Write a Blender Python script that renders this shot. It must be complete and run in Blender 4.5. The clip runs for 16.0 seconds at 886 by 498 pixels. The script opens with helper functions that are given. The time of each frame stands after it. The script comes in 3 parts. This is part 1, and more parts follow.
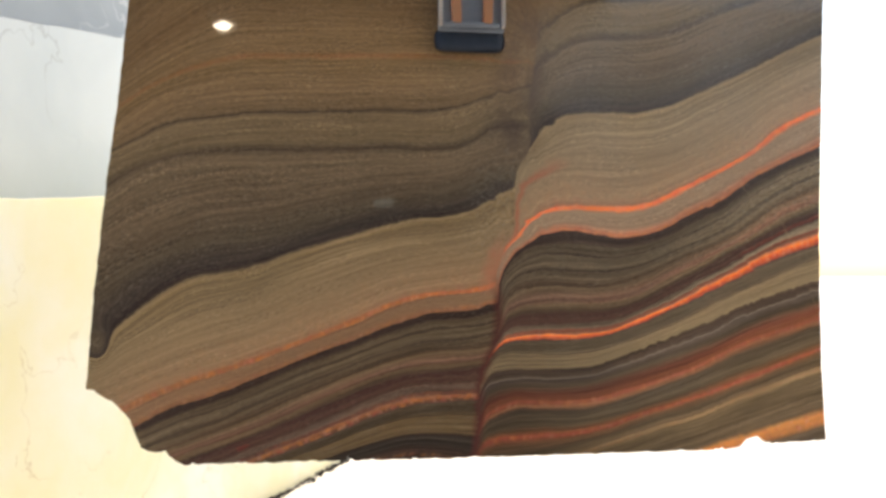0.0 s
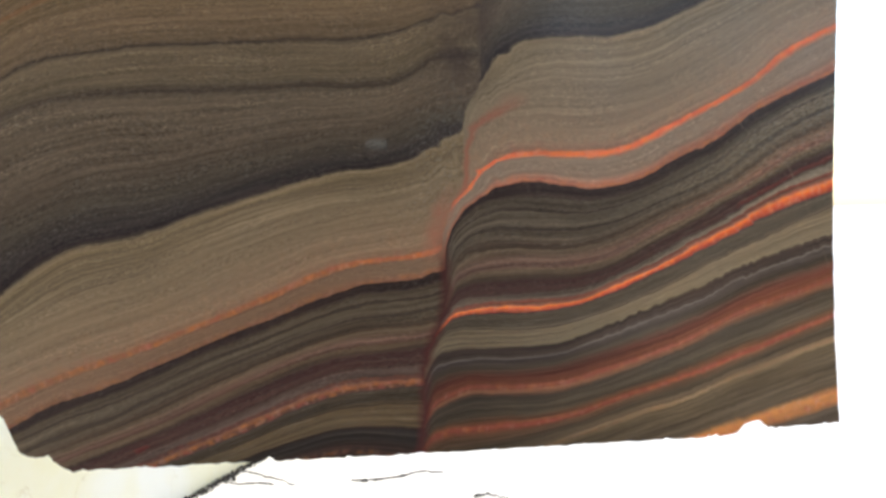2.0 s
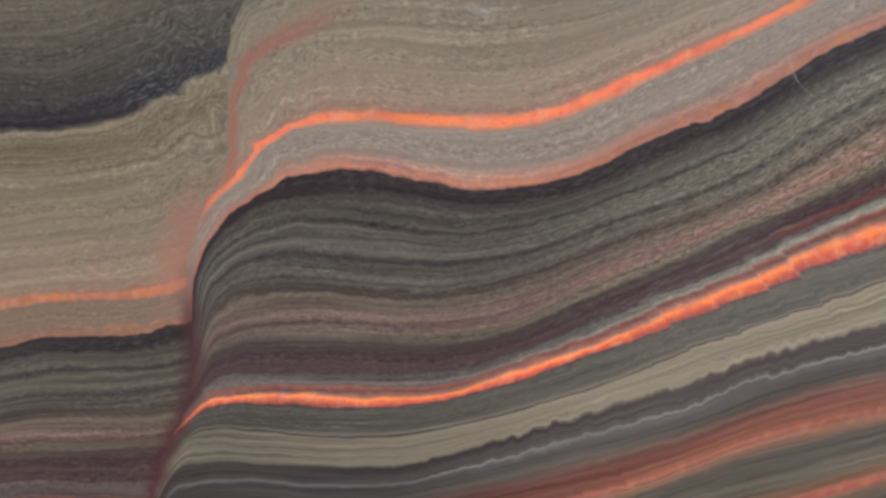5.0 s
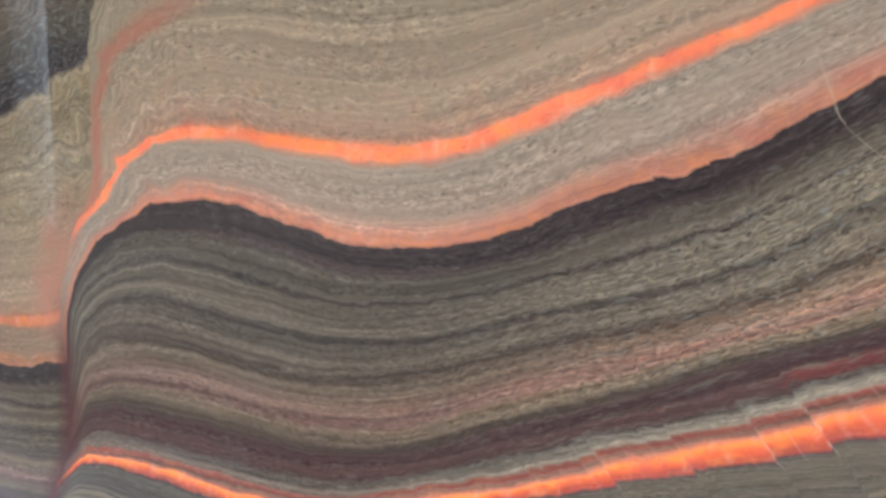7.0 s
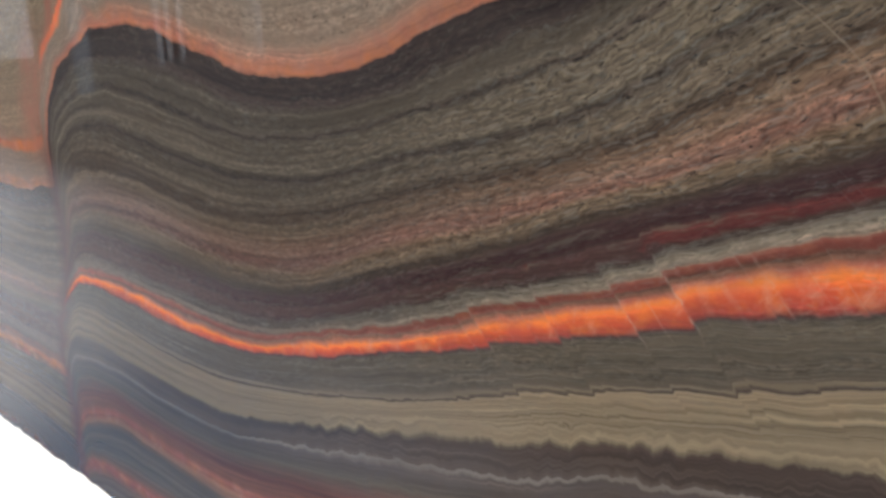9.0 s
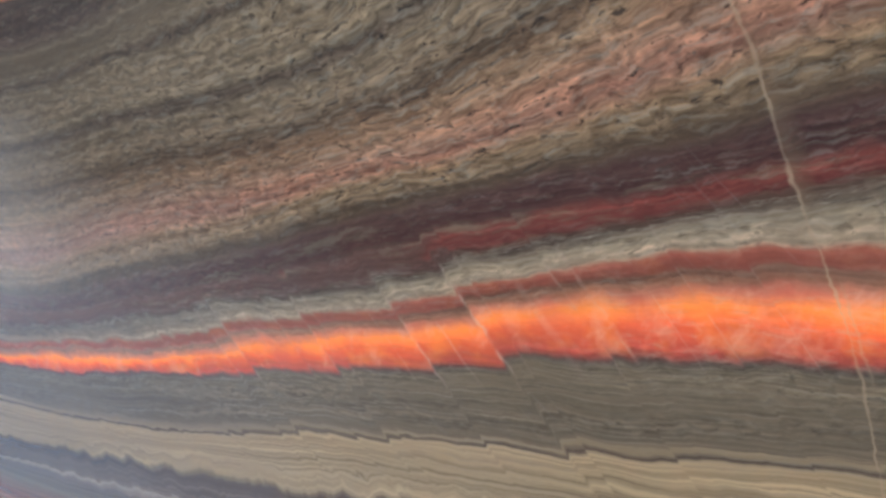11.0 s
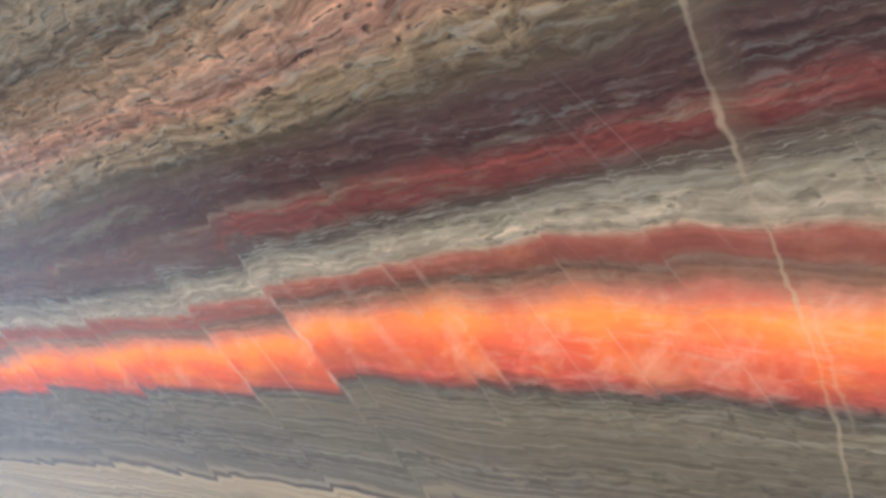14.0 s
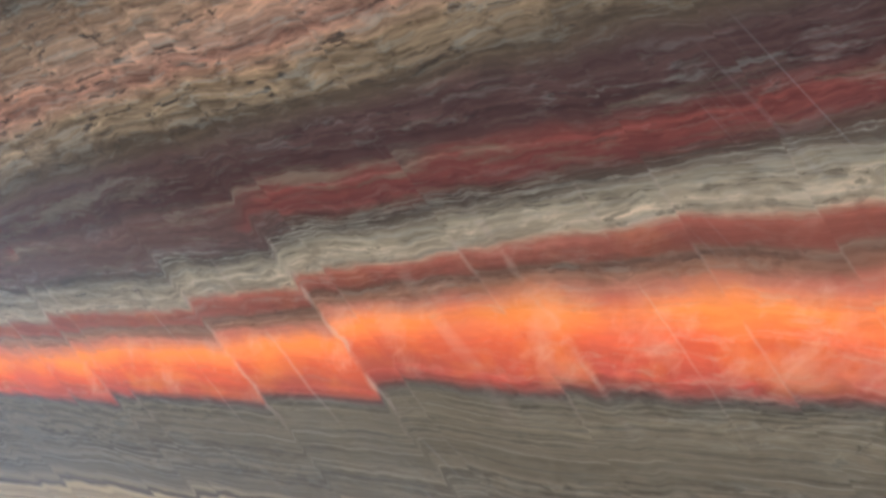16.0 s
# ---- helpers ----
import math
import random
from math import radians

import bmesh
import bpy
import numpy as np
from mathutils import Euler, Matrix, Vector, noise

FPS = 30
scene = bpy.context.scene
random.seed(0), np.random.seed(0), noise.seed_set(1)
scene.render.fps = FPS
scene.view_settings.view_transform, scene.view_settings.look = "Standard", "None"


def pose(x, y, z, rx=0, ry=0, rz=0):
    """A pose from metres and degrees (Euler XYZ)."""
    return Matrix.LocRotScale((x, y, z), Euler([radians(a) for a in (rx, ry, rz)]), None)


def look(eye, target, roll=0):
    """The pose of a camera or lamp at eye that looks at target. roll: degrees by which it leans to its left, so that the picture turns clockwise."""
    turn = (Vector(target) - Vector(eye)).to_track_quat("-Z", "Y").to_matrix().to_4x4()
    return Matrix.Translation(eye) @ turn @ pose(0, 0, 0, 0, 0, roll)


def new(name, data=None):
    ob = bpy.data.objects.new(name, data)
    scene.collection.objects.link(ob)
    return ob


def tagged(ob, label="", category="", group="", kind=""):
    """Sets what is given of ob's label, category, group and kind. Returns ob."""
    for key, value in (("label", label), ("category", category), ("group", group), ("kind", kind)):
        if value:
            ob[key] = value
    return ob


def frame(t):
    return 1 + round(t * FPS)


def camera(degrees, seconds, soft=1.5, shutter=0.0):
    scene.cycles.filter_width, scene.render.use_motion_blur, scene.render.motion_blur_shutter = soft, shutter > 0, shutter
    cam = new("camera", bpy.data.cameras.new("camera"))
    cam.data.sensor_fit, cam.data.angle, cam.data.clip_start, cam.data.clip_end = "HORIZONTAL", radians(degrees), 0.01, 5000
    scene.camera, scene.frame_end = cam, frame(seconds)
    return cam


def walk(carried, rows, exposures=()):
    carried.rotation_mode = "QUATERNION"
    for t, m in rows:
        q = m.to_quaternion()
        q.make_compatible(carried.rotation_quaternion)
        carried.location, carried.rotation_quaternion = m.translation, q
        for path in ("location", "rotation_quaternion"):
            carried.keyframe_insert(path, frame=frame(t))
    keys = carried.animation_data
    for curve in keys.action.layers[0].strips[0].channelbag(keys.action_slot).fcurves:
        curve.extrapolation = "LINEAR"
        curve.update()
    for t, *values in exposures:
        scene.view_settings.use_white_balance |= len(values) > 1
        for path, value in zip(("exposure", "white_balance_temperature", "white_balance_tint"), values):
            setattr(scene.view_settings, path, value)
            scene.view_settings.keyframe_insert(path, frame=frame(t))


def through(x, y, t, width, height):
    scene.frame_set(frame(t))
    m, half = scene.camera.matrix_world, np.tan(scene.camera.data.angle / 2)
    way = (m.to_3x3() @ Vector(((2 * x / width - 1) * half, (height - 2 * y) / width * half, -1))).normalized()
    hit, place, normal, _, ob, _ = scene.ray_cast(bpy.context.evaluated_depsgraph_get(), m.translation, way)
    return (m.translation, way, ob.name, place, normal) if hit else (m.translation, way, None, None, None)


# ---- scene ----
cam = camera(50.2, 16.0, soft=3.2)
PATH = [
    (0, (0.043, 0.452, 1.253), (0.324, 2.431, 1.304), 0.1),
    (0.5, (0.028, 0.524, 1.232), (0.357, 2.496, 1.285), -0.6),
    (1, (0.084, 0.612, 1.248), (0.351, 2.594, 1.259), -1.5),
    (1.5, (0.18, 0.76, 1.274), (0.463, 2.74, 1.265), -0.1),
    (2, (0.291, 0.876, 1.31), (0.543, 2.859, 1.229), -1.1),
    (2.5, (0.378, 1.074, 1.345), (0.621, 3.057, 1.252), -0.5),
    (3, (0.474, 1.226, 1.371), (0.702, 3.201, 1.155), -0.9),
    (3.5, (0.648, 1.432, 1.448), (0.799, 3.414, 1.233), 1.0),
    (3.7, (0.66, 1.494, 1.448), (0.836, 3.478, 1.271), 1.4),
    (5.8, (1.114, 2.118, 1.528), (0.914, 4.052, 1.063), 1.3),
    (6, (1.139, 2.148, 1.512), (0.922, 4.095, 1.112), 1.1),
    (6.5, (1.243, 2.274, 1.544), (0.805, 4.178, 1.12), 3.0),
    (7, (1.355, 2.392, 1.56), (0.534, 4.151, 1.078), 2.9),
    (7.5, (1.503, 2.5, 1.57), (0.346, 4.03, 1.008), 7.2),
    (8, (1.563, 2.545, 1.555), (0.265, 3.949, 0.969), 4.2),
    (8.5, (1.553, 2.561, 1.544), (0.309, 3.941, 0.803), 2.2),
    (9, (1.555, 2.607, 1.549), (0.396, 4.01, 0.72), 0.0),
    (9.5, (1.552, 2.644, 1.545), (0.447, 4.057, 0.661), -1.0),
    (9.7, (1.535, 2.669, 1.552), (0.475, 4.115, 0.666), -0.9),
    (11.8, (1.506, 2.871, 1.488), (0.575, 4.269, 0.403), -1.7),
    (12, (1.507, 2.878, 1.484), (0.581, 4.299, 0.425), -2.0),
    (12.5, (1.51, 2.887, 1.482), (0.572, 4.292, 0.412), -3.2),
    (13, (1.502, 2.9, 1.481), (0.609, 4.307, 0.376), -1.8),
    (13.5, (1.493, 2.927, 1.47), (0.646, 4.33, 0.324), -1.6),
    (14, (1.487, 2.932, 1.466), (0.652, 4.339, 0.316), -1.6),
    (14.5, (1.474, 2.94, 1.461), (0.666, 4.364, 0.313), -1.0),
    (15, (1.466, 2.948, 1.453), (0.71, 4.385, 0.285), -0.3),
    (15.5, (1.459, 2.956, 1.44), (0.722, 4.394, 0.261), 0.8),
    (16, (1.431, 2.935, 1.44), (0.814, 4.456, 0.298), 4.2),
]
EXPOSURES = [(0, 1.55, 8800, 12), (1.2, 1.45, 7700, 10), (2.5, 1.4, 6700, 8), (3.5, 1.42, 6000, 5), (6, 2.24, 5900, 5), (6.5, 2.0, 6000, 5), (7, 2.32, 6250, 5), (7.5, 2.15, 6400, 6), (8, 1.64, 6850, 8), (8.5, 1.9, 7100, 9),
             (9, 1.47, 6800, 9), (9.7, 1.43, 6800, 8), (12, 2.38, 6600, 7), (14, 2.28, 6550, 5), (16, 2.1, 6600, 5)]
walk(cam, [(t, look(eye, target, roll)) for t, eye, target, roll in PATH], EXPOSURES)

# ---- world and sun ----
SUN_FROM = Vector((0.55, 0.83, 0.0)).normalized()
SUN_UP = radians(64)
world = bpy.data.worlds.new("sky")
scene.world = world
world.use_nodes = True
wn = world.node_tree.nodes
sky = wn.new("ShaderNodeTexSky")
sky.sky_type, sky.sun_disc, sky.dust_density, sky.ozone_density = "NISHITA", False, 1.3, 1.0
sky.sun_elevation, sky.sun_rotation = SUN_UP, math.atan2(SUN_FROM.x, SUN_FROM.y)
wn["Background"].inputs["Strength"].default_value = 0.15
world.node_tree.links.new(sky.outputs[0], wn["Background"].inputs["Color"])
sun_data = bpy.data.lights.new("sun", "SUN")
sun_data.energy, sun_data.angle, sun_data.color = 1.5, radians(22), (1.0, 0.96, 0.9)
sun = new("sun", sun_data)
to_sun = Vector((SUN_FROM.x * math.cos(SUN_UP), SUN_FROM.y * math.cos(SUN_UP), math.sin(SUN_UP)))
sun.matrix_world = look(to_sun * 30, (0, 0, 0))


# ---- material helpers ----
class Nodes:
    """A small builder for node materials."""

    def __init__(self, name):
        self.mat = bpy.data.materials.new(name)
        self.mat.use_nodes = True
        self.tree = self.mat.node_tree
        self.bsdf = self.tree.nodes["Principled BSDF"]
        self.out = self.tree.nodes["Material Output"]

    def put(self, socket, value):
        if isinstance(value, bpy.types.NodeSocket):
            self.tree.links.new(value, socket)
        elif value is not None:
            socket.default_value = value

    def add(self, kind, *values, **settings):
        node = self.tree.nodes.new("ShaderNode" + kind)
        for key, value in settings.items():
            setattr(node, key, value)
        for socket, value in zip(node.inputs, values):
            self.put(socket, value)
        return node

    def math(self, op, a, b=None, c=None):
        return self.add("Math", a, b, c, operation=op).outputs[0]

    def attr(self, name):
        return self.add("Attribute", attribute_name=name).outputs["Fac"]

    def vec(self, x=0.0, y=0.0, z=0.0):
        return self.add("CombineXYZ", x, y, z).outputs[0]

    def noise(self, vector, scale=1.0, detail=3.0, rough=0.55):
        node = self.tree.nodes.new("ShaderNodeTexNoise")
        self.put(node.inputs["Vector"], vector)
        for key, value in (("Scale", scale), ("Detail", detail), ("Roughness", rough)):
            node.inputs[key].default_value = value
        return node.outputs[0]

    def step(self, value, low, high, to_low=0.0, to_high=1.0):
        node = self.tree.nodes.new("ShaderNodeMapRange")
        for socket, v in zip(node.inputs, (value, low, high, to_low, to_high)):
            self.put(socket, v)
        return node.outputs[0]

    def ramp(self, fac, stops):
        node = self.tree.nodes.new("ShaderNodeValToRGB")
        self.put(node.inputs[0], fac)
        marks = node.color_ramp.elements
        while len(marks) < len(stops):
            marks.new(0.5)
        for mark, (at, color) in zip(marks, stops):
            mark.position = at
        for mark, (at, color) in zip(marks, stops):
            mark.color = (*color, 1)
        return node.outputs[0]

    def mix(self, fac, a, b, blend="MIX"):
        node = self.tree.nodes.new("ShaderNodeMix")
        node.data_type, node.blend_type = "RGBA", blend
        self.put(node.inputs[0], fac)
        self.put(node.inputs[6], a if isinstance(a, bpy.types.NodeSocket) else (*a, 1))
        self.put(node.inputs[7], b if isinstance(b, bpy.types.NodeSocket) else (*b, 1))
        return node.outputs[2]

    def bump(self, height, strength, distance=0.01):
        node = self.tree.nodes.new("ShaderNodeBump")
        node.inputs["Strength"].default_value, node.inputs["Distance"].default_value = strength, distance
        self.put(node.inputs["Height"], height)
        self.put(self.bsdf.inputs["Normal"], node.outputs[0])

    def place(self):
        return self.add("TexCoord").outputs["Object"]

    def surface(self, color, rough=0.5, metal=0.0):
        self.put(self.bsdf.inputs["Base Color"], color if isinstance(color, bpy.types.NodeSocket) else (*color, 1))
        self.put(self.bsdf.inputs["Roughness"], rough)
        self.put(self.bsdf.inputs["Metallic"], metal)
        return self.mat


def mottled(name, a, b, scale, rough=0.6, metal=0.0, bump=0.1, fine=12.0):
    """Two tones mixed by large and fine noise, with slight relief."""
    n = Nodes(name)
    p = n.place()
    big, small = n.noise(p, scale, 4), n.noise(p, scale * fine, 4)
    fac = n.step(n.math("ADD", big, n.math("MULTIPLY", small, 0.6)), 0.55, 1.05)
    n.bump(small, bump, 0.004)
    return n.surface(n.mix(fac, a, b), n.step(small, 0.3, 0.7, rough * 0.85, min(1, rough * 1.15)), metal)


def marble(name, ground, cloud, vein, scale=1.2, amount=0.6, rough=0.25, through=0.0):
    """Polished stone with soft clouds and thin wandering veins."""
    n = Nodes(name)
    p = n.place()
    warp = n.add("VectorMath", p, n.add("VectorMath", n.add("TexNoise", p, None, 1.3, 5.0).outputs[1], (0.9, 0.9, 0.9), operation="MULTIPLY").outputs[0], operation="ADD").outputs[0]
    base = n.mix(n.step(n.noise(warp, scale, 6), 0.35, 0.7), ground, cloud)
    ridge = n.math("ABSOLUTE", n.math("SUBTRACT", n.noise(warp, scale * 1.1, 5), 0.5))
    thin = n.math("MULTIPLY", n.step(ridge, 0.0, 0.006, amount, 0.0), n.step(n.noise(p, 1.1, 2), 0.45, 0.6))
    n.surface(n.mix(thin, base, vein), rough)
    if through:
        glow = n.add("BsdfTranslucent", base)
        both = n.add("MixShader", through, n.bsdf.outputs[0], glow.outputs[0])
        n.put(n.out.inputs[0], both.outputs[0])
    return n.mat


# ---- the banded stone ----
UPPER = [(0.0, (.283, .178, .090)), (.06, (.333, .220, .113)), (.092, (.333, .220, .113)), (.1, (.398, .211, .096)), (.108, (.317, .211, .105)),
         (.16, (.350, .234, .127)), (.196, (.266, .178, .098)), (.2, (.116, .081, .057)), (.205, (.317, .226, .127)), (.25, (.283, .201, .113)),
         (.268, (.150, .104, .067)), (.274, (.283, .201, .120)), (.33, (.233, .161, .098)), (.365, (.162, .117, .074)), (.385, (.108, .079, .061)),
         (.398, (.082, .053, .043)), (.403, (.428, .322, .180)), (.42, (.356, .267, .154)), (.45, (.422, .323, .195)), (.5, (.431, .324, .198)),
         (.55, (.499, .362, .226)), (.563, (.497, .316, .202)), (.5665, (.886, .230, .109)), (.5715, (.886, .230, .109)), (.577, (.475, .365, .245)),
         (.603, (.497, .365, .245)), (.609, (.500, .300, .200)), (.614, (.570, .270, .175)), (.6195, (.620, .250, .150)), (.622, (.082, .053, .045))]
LOWER = [(.62, (.084, .053, .041)), (.635, (.099, .061, .046)), (.641, (.187, .133, .083)), (.65, (.201, .145, .091)), (.6535, (.103, .069, .047)), (.657, (.234, .170, .106)), (.673, (.234, .170, .106)), (.677, (.098, .066, .045)), (.683, (.253, .182, .113)),
         (.699, (.149, .095, .058)), (.705, (.286, .195, .116)), (.722, (.290, .162, .113)), (.728, (.262, .176, .101)),
         (.737, (.179, .117, .070)), (.742, (.132, .066, .05)), (.753, (.145, .064, .049)), (.757, (.255, .068, .05)), (.763, (.23, .065, .05)),
         (.766, (.150, .080, .053)), (.772, (.265, .205, .133)), (.78, (.37, .28, .185)), (.782, (.420, .135, .090)), (.786, (.390, .125, .085)),
         (.787, (.32, .17, .11)), (.7895, (.36, .175, .105)), (.7925, (.680, .250, .160)), (.7965, (.980, .310, .080)), (.8015, (.860, .165, .070)),
         (.8085, (.520, .100, .075)), (.811, (.150, .110, .080)), (.813, (.250, .186, .113)), (.836, (.215, .158, .098))]
BASE = [(.836, (.215, .158, .098)), (.8385, (.483, .366, .217)), (.8395, (.151, .104, .07)), (.841, (.151, .104, .07)), (.8425, (.44, .333, .19)),
        (.86, (.412, .315, .181)), (.884, (.425, .327, .19)), (.886, (.15, .095, .065)), (.898, (.188, .128, .088)), (.8992, (.525, .421, .306)), (.9004, (.2, .142, .108)), (.912, (.185, .131, .08)), (.925, (.282, .098, .059)), (.934, (.31, .115, .06)), (.939, (.47, .15, .09)),
        (.944, (.405, .193, .104)), (.95, (.185, .131, .08)), (.968, (.212, .15, .085)), (.975, (.284, .126, .06)), (.98, (.5, .133, .08)),
        (.985, (.284, .15, .076)), (.995, (.198, .138, .076)), (1.005, (.226, .15, .08)), (1.01, (.514, .346, .178)), (1.015, (.24, .165, .085)),
        (1.043, (.212, .145, .08)), (1.049, (.78, .38, .13)), (1.056, (.6, .27, .1)), (1.06, (.185, .126, .076)), (1.1, (.185, .126, .076))]


# where the step faults cross, and how far the layers are lifted there
STEPS = [(2.19, 0.0), (2.244, .003), (2.246, 0.0), (2.264, .002), (2.266, -.004), (2.35, .006), (2.352, .001), (2.431, .0078),
         (2.433, .003), (2.486, .0068), (2.488, 0.0), (2.566, .0012), (2.568, 0.0), (2.8, 0.0)]
FAULTS = ((2.245, .4), (2.265, .45), (2.351, .2), (2.432, .7), (2.487, .85), (2.567, .4))


def banded_stone():
    n = Nodes("polished_banded_stone")

    def mul(a, b):
        return n.math("MULTIPLY", a, b)

    def centred(a):
        return n.math("SUBTRACT", a, 0.5)

    u, v, f = n.attr("along"), n.attr("height"), n.attr("fault")
    wob = n.noise(n.vec(u, v), 26, 4)
    side = n.step(n.math("ADD", f, mul(centred(wob), 0.02)), -0.0015, 0.0015)

    def either(left, right):
        node = n.add("Mix", side)
        n.put(node.inputs[2], n.attr(left))
        n.put(node.inputs[3], n.attr(right))
        return node.outputs[0]

    s, grade = either("strata_left", "strata_right"), either("grade_left", "grade_right")
    near = n.step(n.math("ABSOLUTE", f), 0.0, 0.16, 1.0, 0.0)
    # small step faults that cross the layers at a slant
    slant = n.math("ADD", u, n.math("ADD", mul(v, 0.9), mul(centred(wob), 0.008)))
    turns = n.math("ADD", mul(slant, 24.0), mul(n.noise(n.vec(slant), 13, 1), 4.0))
    each = n.add("TexWhiteNoise", None, n.math("FLOOR", turns), noise_dimensions="1D").outputs[0]
    saw = mul(n.math("SUBTRACT", 0.5, n.math("FRACT", turns)), n.step(each, 0.25, 1.0, 0.1, 1.0))
    saw = mul(mul(saw, n.step(u, 0.9, 1.15, 0.0, 0.008)), n.step(slant, 2.1, 2.2, 1.0, 0.4))
    # the larger ones: the layers rise towards each and drop back behind it
    low, high = STEPS[0][0], STEPS[-1][0]
    throw = n.ramp(n.step(slant, low, high), [((c - low) / (high - low), (0.5 + d * 40,) * 3) for c, d in STEPS])
    throw = mul(mul(centred(throw), 0.025), mul(n.step(u, 1.08, 1.16, 0.0, 0.62), mul(n.step(s, .735, .77), n.step(s, .88, .86))))
    crinkle = mul(centred(n.noise(n.vec(mul(u, 34), mul(v, 55)), 1, 5, 0.62)), n.step(near, 0, 1, 0.012, 0.02))
    crinkle = mul(crinkle, mul(n.step(s, .806, .815, 1.0, 0.5), n.math("SUBTRACT", 1.0, mul(n.step(s, .65, .67), n.step(s, .74, .73, 0.0, 0.4)))))
    wave = mul(centred(n.noise(n.vec(u, mul(s, 3)), 9, 2)), 0.012)
    drag = mul(mul(centred(n.noise(n.vec(u, v, 3.0), 22, 3)), near), n.step(v, 1.2, 1.4, 0.0, 0.09))
    teeth = mul(centred(n.noise(n.vec(mul(u, 55), mul(v, 6)), 1, 4)), mul(n.step(s, .868, .878), n.step(s, .91, .896)))
    crinkle = n.math("ADD", crinkle, mul(teeth, n.step(u, 0.75, 1.0, 0.0, 0.026)))
    lift = n.math("ADD", n.math("ADD", saw, crinkle), n.math("ADD", wave, drag))
    s = n.math("SUBTRACT", n.math("ADD", s, mul(lift, grade)), throw)

    # the order of the layers
    def part_ramp(stops):
        low, high = stops[0][0], stops[-1][0]
        return n.ramp(n.step(s, low, high), [((a - low) / (high - low), c) for a, c in stops])
    col = n.mix(n.math("GREATER_THAN", s, .621), part_ramp(UPPER), part_ramp(LOWER))
    col = n.mix(n.math("GREATER_THAN", s, .836), col, part_ramp(BASE))
    sep = n.add("SeparateColor", col)
    red = n.math("SUBTRACT", sep.outputs[0], sep.outputs[2])
    pure = n.step(red, 0.22, 0.55)
    # the thin red layer comes and goes
    broken = mul(n.step(s, .7515, .7525), n.step(s, .7685, .7665))
    patch = n.math("ADD", n.noise(n.vec(mul(u, 17), mul(s, 40)), 1, 3), n.step(u, 1.1, 1.42, -0.24, 0.2))
    patch = n.math("ADD", patch, mul(centred(each), 0.22))
    broken = mul(broken, n.step(patch, 0.44, 0.52, 0.92, 0.0))
    col = n.mix(broken, col, (.15, .08, .06))
    # beige blotches in the dark layer
    blotch = n.noise(n.vec(mul(u, 30), mul(s, 190), 1.5), 1, 5, 0.65)
    blotch = mul(n.step(blotch, 0.54, 0.66, 0.0, 0.6), mul(n.step(s, .738, .746), n.step(s, .772, .768)))
    col = n.mix(mul(blotch, n.step(u, 0.9, 1.2, 0.3, 1.0)), col, (.27, .2, .125))
    # the orange fades to brown along the layers
    fade = n.noise(n.vec(mul(u, 3.2), mul(s, 30)), 1, 3)
    vivid = mul(n.step(u, -0.3, 0.62, 0.25, 1.0), n.step(fade, 0.3, 0.55, 0.5, 1.0))
    vivid = mul(vivid, n.math("MAXIMUM", side, n.step(s, .74, .76, 1.0, 0.28)))
    dull = mul(pure, n.math("SUBTRACT", 1.0, vivid))
    col = n.mix(dull, col, (.3, .155, .085))
    brown = mul(mul(n.step(s, .558, .569), n.step(s, .6215, .6195)), n.step(n.math("ADD", u, side), 0.62, 0.2, 0.45, 0.75))
    brown = mul(brown, n.step(side, 0.0, 1.0, 1.0, 0.0))
    col = n.mix(brown, col, (.44, .235, .125))
    red = mul(red, n.step(n.math("MAXIMUM", dull, brown), 0, 1, 1.0, 0.35))

    # the stone left of the great fault is browner and darker low down
    far_side = n.math("SUBTRACT", 1.0, side)
    col = n.mix(mul(far_side, n.step(s, .4, .41)), col, n.mix(1.0, col, (.94, .9, .84), "MULTIPLY"))
    col = n.mix(mul(far_side, n.step(s, .805, .82)), col, n.mix(1.0, col, (.74, .7, .64), "MULTIPLY"))

    col = n.mix(mul(far_side, mul(n.step(s, .766, .77), n.step(s, .79, .786, 0.0, 0.75))), col, (.14, .075, .058))
    col = n.mix(mul(far_side, mul(n.step(s, .796, .805), n.step(s, .816, .811, 0.0, 0.75))), col, (.12, .09, .062))
    col = n.mix(mul(far_side, n.step(s, .886, .892, 0.0, 0.8)), col, (.1, .075, .055))
    dull_beige = mul(mul(n.step(s, .767, .771), n.step(s, .784, .781)), n.step(u, 1.15, 0.9, 0.0, 0.6))
    col = n.mix(dull_beige, col, (.21, .135, .092))
    # the lowest layers pale towards the far edge of the slab
    paler = n.step(u, 0.65, 1.2, 0.66, 1.12)
    col = n.mix(n.step(s, .81, .815), col, n.mix(1.0, col, n.add("CombineColor", paler, paler, paler).outputs[0], "MULTIPLY"))

    # laminae at three scales, drawn out along the layers
    lam = n.noise(n.vec(mul(u, 4.0), mul(s, 430)), 1, 4, 0.65)
    fine = n.noise(n.vec(mul(u, 26), mul(s, 1500)), 1, 3, 0.6)
    broad = n.noise(n.vec(mul(u, 1.6), mul(s, 150)), 1, 3, 0.6)
    tone = mul(n.step(lam, 0.3, 0.7, 0.68, 1.32), n.step(fine, 0.25, 0.75, 0.9, 1.1))
    tone = mul(tone, n.step(broad, 0.32, 0.68, n.step(s, .36, .4, .82, .68), n.step(s, .36, .4, 1.2, 1.35)))
    plain = mul(n.step(s, .445, .47), n.step(s, .609, .603))
    muted = n.math("MAXIMUM", mul(n.step(s, .738, .745), n.step(s, .77, .765)), mul(n.step(s, .81, .814), n.step(s, .838, .834)))
